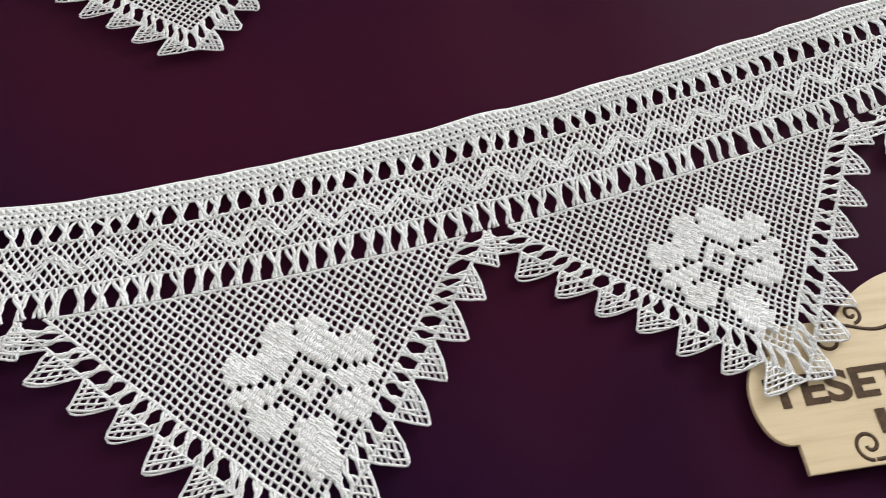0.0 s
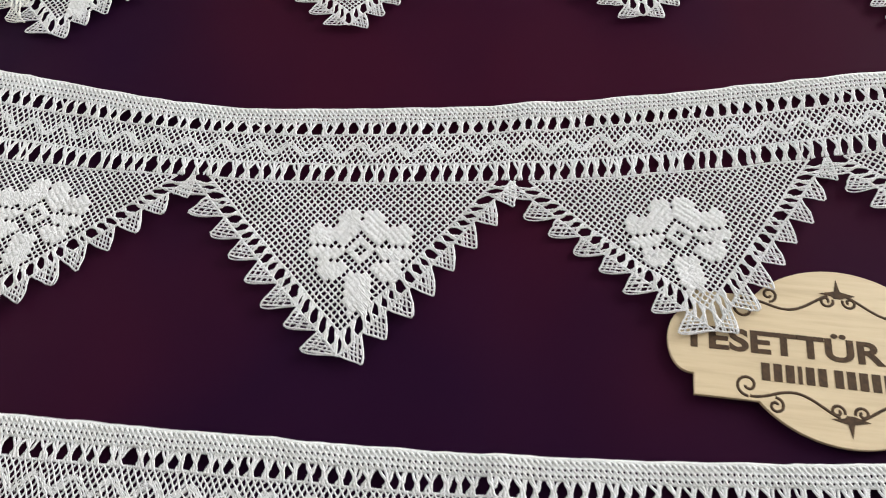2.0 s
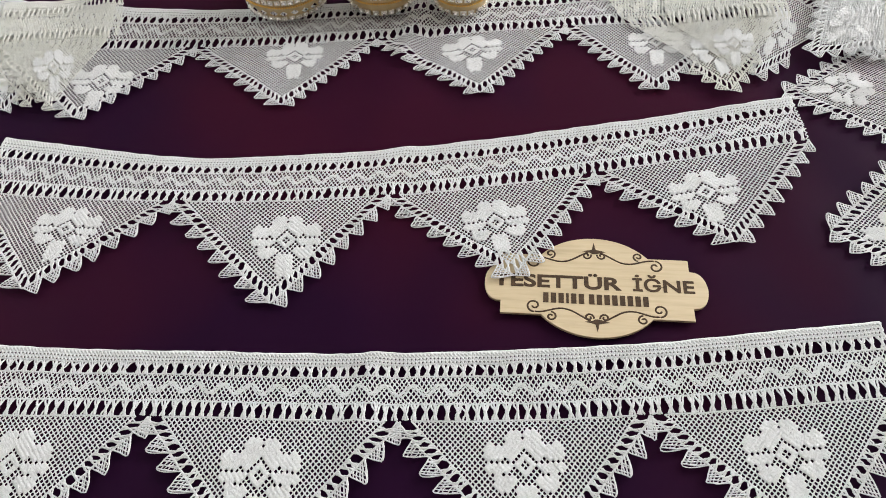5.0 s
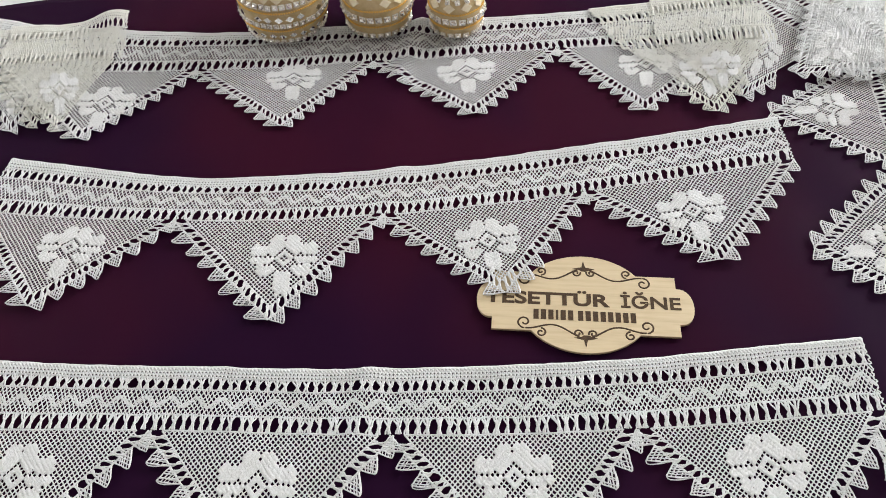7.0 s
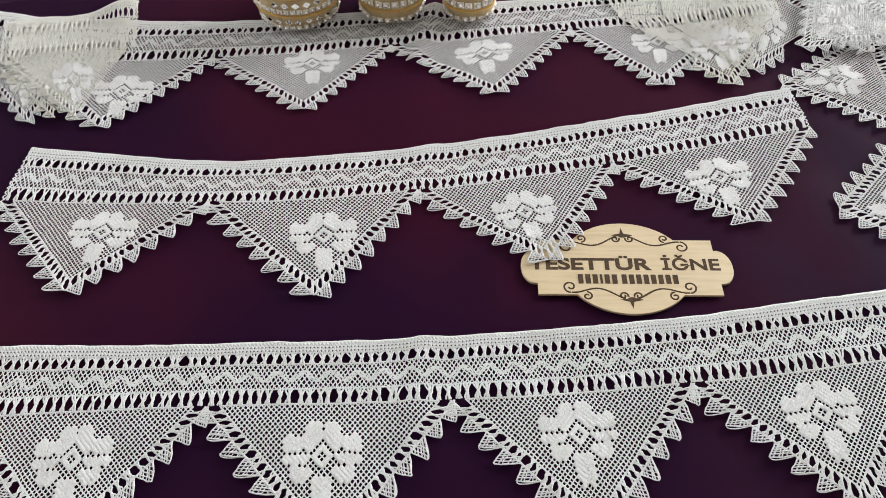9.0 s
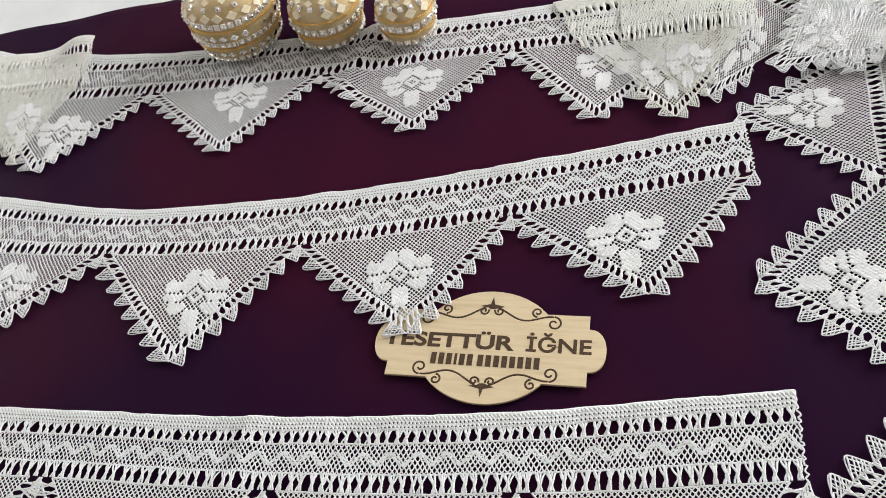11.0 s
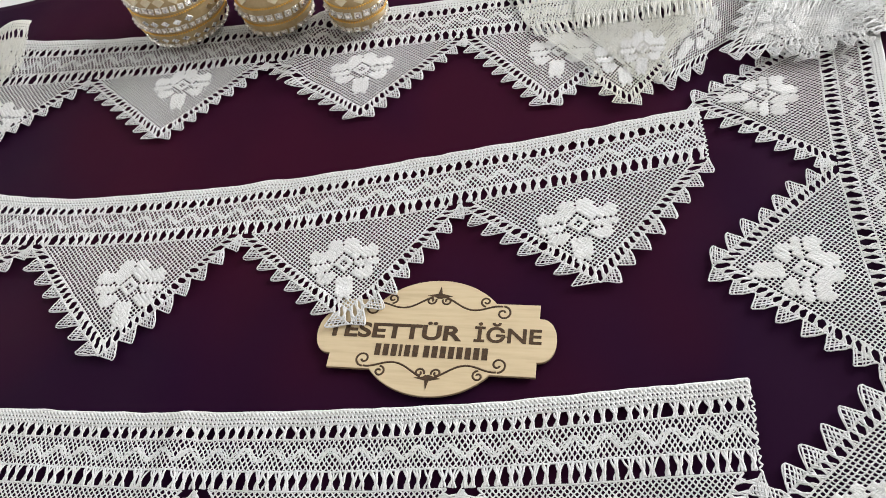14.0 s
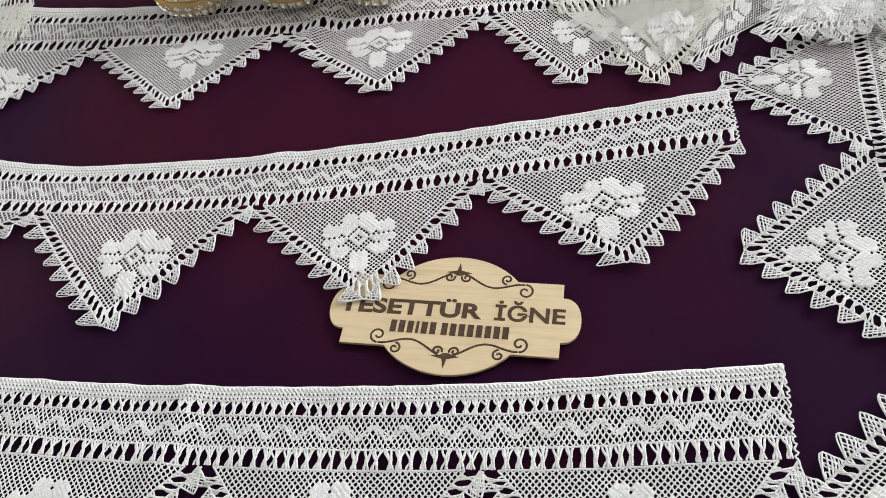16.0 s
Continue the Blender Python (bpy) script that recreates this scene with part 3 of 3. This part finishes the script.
# ---- the wooden sign ----
def sign_outline():
    """Round-ended plaque with an oval across it: half profile mirrored twice, counter-clockwise."""
    pts = []
    for k in range(0, 9):
        f = radians(90 * k / 8)
        pts.append((0.0525 + 0.0092 * math.cos(f) ** 0.8 if k < 8 else 0.0525, 0.0125 * math.sin(f)))
    pts += [(0.0525, 0.0205), (0.0302, 0.0205)]
    start = math.asin(0.0205 / 0.0338)
    for k in range(1, 15):
        f = start + (math.pi / 2 - start) * k / 14
        pts.append((0.0380 * math.cos(f), 0.0338 * math.sin(f)))
    quarter = pts
    left = [(-x, y) for x, y in reversed(quarter[:-1])]
    half = quarter + left
    return half + [(x, -y) for x, y in reversed(half[1:-1])]


def sheet(outline, z0, z1, bevel=0.0):
    bm = bmesh.new()
    face = bm.faces.new([bm.verts.new((x, y, z0)) for x, y in outline])
    if face.normal.z > 0:
        face.normal_flip()
    up = bmesh.ops.extrude_face_region(bm, geom=[face])
    bmesh.ops.translate(bm, verts=[v for v in up["geom"] if isinstance(v, bmesh.types.BMVert)], vec=(0, 0, z1 - z0))
    bmesh.ops.recalc_face_normals(bm, faces=bm.faces)
    if bevel:
        rim = [e for e in bm.edges if all(v.co.z > (z0 + z1) / 2 for v in e.verts)]
        bmesh.ops.bevel(bm, geom=rim, offset=bevel, segments=1, affect="EDGES")
    return bm


def burnt_line(points, wide, z):
    p = np.array([(x, y, z) for x, y in points])
    v, q = tubes(p[None], wide, 0.25)
    return v, q


def spiral(cx, cy, r, turns, start, way):
    n = 26
    return [(cx + r * (1 - 0.78 * k / n) * math.cos(start + way * turns * 2 * math.pi * k / n), cy + r * (1 - 0.78 * k / n) * math.sin(start + way * turns * 2 * math.pi * k / n)) for k in range(n + 1)]


def scroll_lines():
    """One side of one border ornament: a long wave from the middle that ends in two curls."""
    wave = []
    for k in range(31):
        f = k / 30
        x = 0.0035 + 0.0300 * f
        wave.append((x, 0.0212 - 0.0050 * f + 0.0027 * math.cos(0.6 + 5.6 * f)))
    end = wave[-1]
    return [wave, spiral(end[0] + 0.0005, end[1] - 0.0040, 0.0042, 1.2, math.pi / 2, -1),
            spiral(0.0248, 0.0215, 0.0030, 1.2, -math.pi / 2, -1), spiral(0.0042, 0.0212, 0.0026, 1.2, math.pi * 0.9, 1)]


def star_outline():
    pts = []
    for k, r in enumerate((0.0068, 0.0022, 0.0066, 0.0016, 0.0016, 0.0022, 0.0066, 0.0022)):
        f = {0: 90, 1: 60, 2: 5, 3: -45, 4: -135, 5: -176, 6: 175, 7: 120}[k]
        pts.append((r * math.cos(radians(f)), r * math.sin(radians(f))))
    return list(reversed(pts))


def letters(words, width, tall, weight):
    """Built-in font, set to a width and a height, as a flat mesh."""
    cu = bpy.data.curves.new("letters", "FONT")
    cu.body, cu.align_x, cu.align_y, cu.extrude, cu.offset = words, "CENTER", "BOTTOM_BASELINE", 0.01, weight
    tmp = new("letters", cu)
    dg = bpy.context.evaluated_depsgraph_get()
    dg.update()
    me = bpy.data.meshes.new_from_object(tmp.evaluated_get(dg))
    bpy.data.objects.remove(tmp)
    co = np.array([v.co[:] for v in me.vertices])
    lo, hi = co.min(0), co.max(0)
    co[:, 0] = ((co[:, 0] - lo[0]) / (hi[0] - lo[0]) - 0.5) * width
    co[:, 1] = co[:, 1] * tall / 0.72
    co[:, 2] = co[:, 2] * 0.012
    me.vertices.foreach_set("co", co.ravel())
    me.materials.clear()
    me.materials.append(BURNT)
    me.update()
    return me


def wooden_sign():
    thing = tagged(new("wooden_sign"), "pale plywood plaque with burnt lettering and scrolls on the cloth", "sign")
    board = part("board", sheet(sign_outline(), 0.0, SIGN_THICK, 0.0002), PLY, thing)
    board.data.materials.append(EDGE)
    for f in board.data.polygons:
        if abs(f.normal.z) < 0.5:
            f.material_index = 1
    top = SIGN_THICK + 0.00005
    for word, mid, wide, weight in (("TESETT\u00dcR", -0.0214, 0.0715, 0.032), ("\u0130\u011eNE", 0.0374, 0.0338, 0.022)):
        words = part("lettering", letters(word, wide, 0.0084, weight), BURNT, thing, "large burnt capital letters")
        words.location = (mid, -0.0022, top)
    x = -0.0290
    for count in (6, 8):
        for k in range(count):
            wide = 0.0014 if (count, k) == (6, 3) else 0.0029
            part("letter_bar", box(bmesh.new(), x, x + wide, -0.0126, -0.0060, top - 0.0002, top + 0.00015), BURNT, thing)
            x += wide + 0.0013
        x += 0.0014
    for sy in (1, -1):
        for sx in (1, -1):
            lines = [burnt_line([(sx * px, sy * py) for px, py in l], 0.00054, top) for l in scroll_lines()]
            v, q = merged(lines)
            part("scroll", mesh_of("scroll", v, q, BURNT), BURNT, thing)
        pts = [(px, sy * (0.0235 + py)) for px, py in star_outline()]
        part("star", sheet(pts, top - 0.0002, top + 0.00012), BURNT, thing)
    thing.matrix_world = pose(SIGN_AT[0], SIGN_AT[1], 0.0012, 0, 0, SIGN_TURN)
    return thing


wooden_sign()


# ---- the jewelled boxes ----
BODY = [(0.0, 0.0), (0.80, 0.0), (0.855, 0.025), (0.92, 0.12), (0.97, 0.26), (0.995, 0.40), (1.0, 0.50)]
LID = [(1.0, 0.505), (0.995, 0.60), (0.965, 0.70), (0.90, 0.79), (0.78, 0.875), (0.60, 0.935), (0.38, 0.975), (0.0, 0.99)]


def profile_at(z):
    """Radius and slope of the box's side at a height, both as shares."""
    pts = BODY[1:] + LID
    for (r0, z0), (r1, z1) in zip(pts, pts[1:]):
        if z0 <= z <= z1 and z1 > z0:
            return r0 + (r1 - r0) * (z - z0) / (z1 - z0), (r1 - r0) / (z1 - z0)
    return 0.9, 0.0


def lathe(points, radius, tall, around=56):
    pts = np.array(points) * (radius, tall)
    f = np.linspace(0, 2 * np.pi, around, endpoint=False)
    v = np.stack([pts[:, None, 0] * np.cos(f), pts[:, None, 0] * np.sin(f), np.broadcast_to(pts[:, None, 1], (len(pts), around))], -1).reshape(-1, 3)
    i = np.arange((len(pts) - 1) * around).reshape(-1, around)
    q = np.stack([i, np.roll(i, -1, 1), np.roll(i, -1, 1) + around, i + around], -1).reshape(-1, 4)
    return v, q


def crystal_mesh(size):
    """A square claw setting with a faceted stone in it; z points outwards."""
    bm = bmesh.new()
    box(bm, -size / 2, size / 2, -size / 2, size / 2, -0.0004, size * 0.16, size * 0.08)
    low = len(bm.faces)
    bmesh.ops.create_icosphere(bm, subdivisions=1, radius=size * 0.36, matrix=Matrix.Translation((0, 0, size * 0.20)))
    for k in range(4):
        f = radians(45 + 90 * k)
        bmesh.ops.create_icosphere(bm, subdivisions=1, radius=size * 0.11, matrix=Matrix.Translation((size * 0.46 * math.cos(f), size * 0.46 * math.sin(f), size * 0.2)))
    me = bpy.data.meshes.new("crystal")
    bm.faces.ensure_lookup_table()
    for k, f in enumerate(bm.faces):
        f.material_index = 1 if low <= k < low + 20 else 0
    bm.to_mesh(me)
    bm.free()
    me.materials.append(SILVER)
    me.materials.append(CRYSTAL)
    return me


def chip_mesh(wide, tall, mat):
    pts = [(-wide / 2, 0), (0, -tall / 2), (wide / 2, 0), (0, tall / 2)]
    me = bpy.data.meshes.new("chip")
    b2 = sheet(pts, -0.0004, 0.0006, 0.00015)
    b2.to_mesh(me)
    b2.free()
    me.materials.append(mat)
    return me


def bead_chain_mesh(radius, z, bead):
    count = int(2 * math.pi * radius / (bead * 1.9))
    bm = bmesh.new()
    bmesh.ops.create_icosphere(bm, subdivisions=1, radius=bead)
    me = bpy.data.meshes.new("one")
    bm.to_mesh(me)
    bm.free()
    v0 = np.array([v.co[:] for v in me.vertices])
    t0 = np.array([p.vertices[:] for p in me.polygons])
    bpy.data.meshes.remove(me)
    verts, faces = [], []
    for k in range(count):
        f = 2 * math.pi * k / count
        verts.append(v0 + (radius * math.cos(f), radius * math.sin(f), z + 0.0002 * math.sin(5 * f)))
        faces.append(t0 + k * len(v0))
    out = bpy.data.meshes.new("bead_chain")
    out.from_pydata(np.concatenate(verts).tolist(), [], np.concatenate(faces).tolist())
    out.polygons.foreach_set("use_smooth", np.ones(len(out.polygons), bool))
    out.materials.append(GOLD)
    return out


def trinket_box(label, x, y, radius, tall, turn, rows, dome):
    rng = random.Random(int(radius * 1e5))
    thing = tagged(new("trinket_box"), label, "box", "jewelled boxes in a row")
    body = part("body", mesh_of("body", *lathe(BODY, radius, tall), OCHRE), OCHRE, thing, "ochre lacquered bowl")
    lid = part("lid", mesh_of("lid", *lathe(LID, radius * 1.006, tall), OCHRE), OCHRE, thing, "domed ochre lid")

    def on_side(name, me, z, f, spin=0.0, lab=""):
        share, slope = profile_at(z)
        tilt = math.atan2(slope * radius, tall)
        m = Matrix.Rotation(f, 4, "Z") @ Matrix.Translation((share * radius + 0.0005, 0, z * tall)) @ Matrix.Rotation(math.pi / 2 + tilt, 4, "Y") @ Matrix.Rotation(spin + math.pi / 2, 4, "Z")
        ob = part(name, me, None, body if z < 0.5 else lid, lab)
        ob.matrix_local = m
        return ob

    for kind, z, size in rows:
        share, _ = profile_at(z)
        if kind == "beads":
            part("bead_chain", bead_chain_mesh(share * radius + size * 0.5, z * tall, size), GOLD, body if z < 0.5 else lid, "fine gold bead chain")
            continue
        me = crystal_mesh(size) if kind == "crystal" else chip_mesh(size * 1.25, size, MIRROR if kind == "mirror" else PEARL)
        step = size * (1.13 if kind == "crystal" else 1.5)
        count = int(2 * math.pi * share * radius / step)
        for k in range(count):
            if kind != "crystal" and rng.random() < 0.06:
                continue
            on_side("crystal" if kind == "crystal" else "mirror_chip", me, z + rng.uniform(-0.006, 0.006), 2 * math.pi * (k + rng.uniform(-0.06, 0.06)) / count, rng.uniform(-0.12, 0.12))
    chip, gem = chip_mesh(dome * 1.25, dome, PEARL), crystal_mesh(dome * 0.8)
    for z, count, me, name in ((0.835, 15, gem, "crystal"), (0.895, 12, chip, "ivory_chip"), (0.945, 10, gem, "crystal"), (0.975, 6, chip, "ivory_chip")):
        for k in range(count):
            on_side(name, me, z, 2 * math.pi * (k + 0.3 * z) / count, rng.uniform(-0.2, 0.2))
    thing.matrix_world = pose(x, y, 0.0042, 0, 0, turn)
    return thing


BIG_ROWS = [("crystal", 0.065, 0.0044), ("mirror", 0.165, 0.0050), ("beads", 0.260, 0.0010), ("crystal", 0.345, 0.0044), ("mirror", 0.445, 0.0054),
            ("beads", 0.545, 0.0010), ("crystal", 0.635, 0.0046), ("chip", 0.735, 0.0070)]
SMALL_ROWS = [("crystal", 0.115, 0.0050), ("beads", 0.300, 0.0010), ("crystal", 0.450, 0.0054), ("beads", 0.610, 0.0010), ("chip", 0.735, 0.0074)]
trinket_box("large round ochre box with crystals and gold beads on the lace", -0.0245, 0.2400, 0.0338, 0.0555, 10, BIG_ROWS, 0.0050)
trinket_box("middle-sized round ochre box with crystals, standing on the lace", 0.0490, 0.2350, 0.0260, 0.0440, 40, SMALL_ROWS, 0.0052)
trinket_box("small round ochre box with crystals, standing on the lace", 0.1100, 0.2270, 0.0206, 0.0382, 75, SMALL_ROWS, 0.0050)
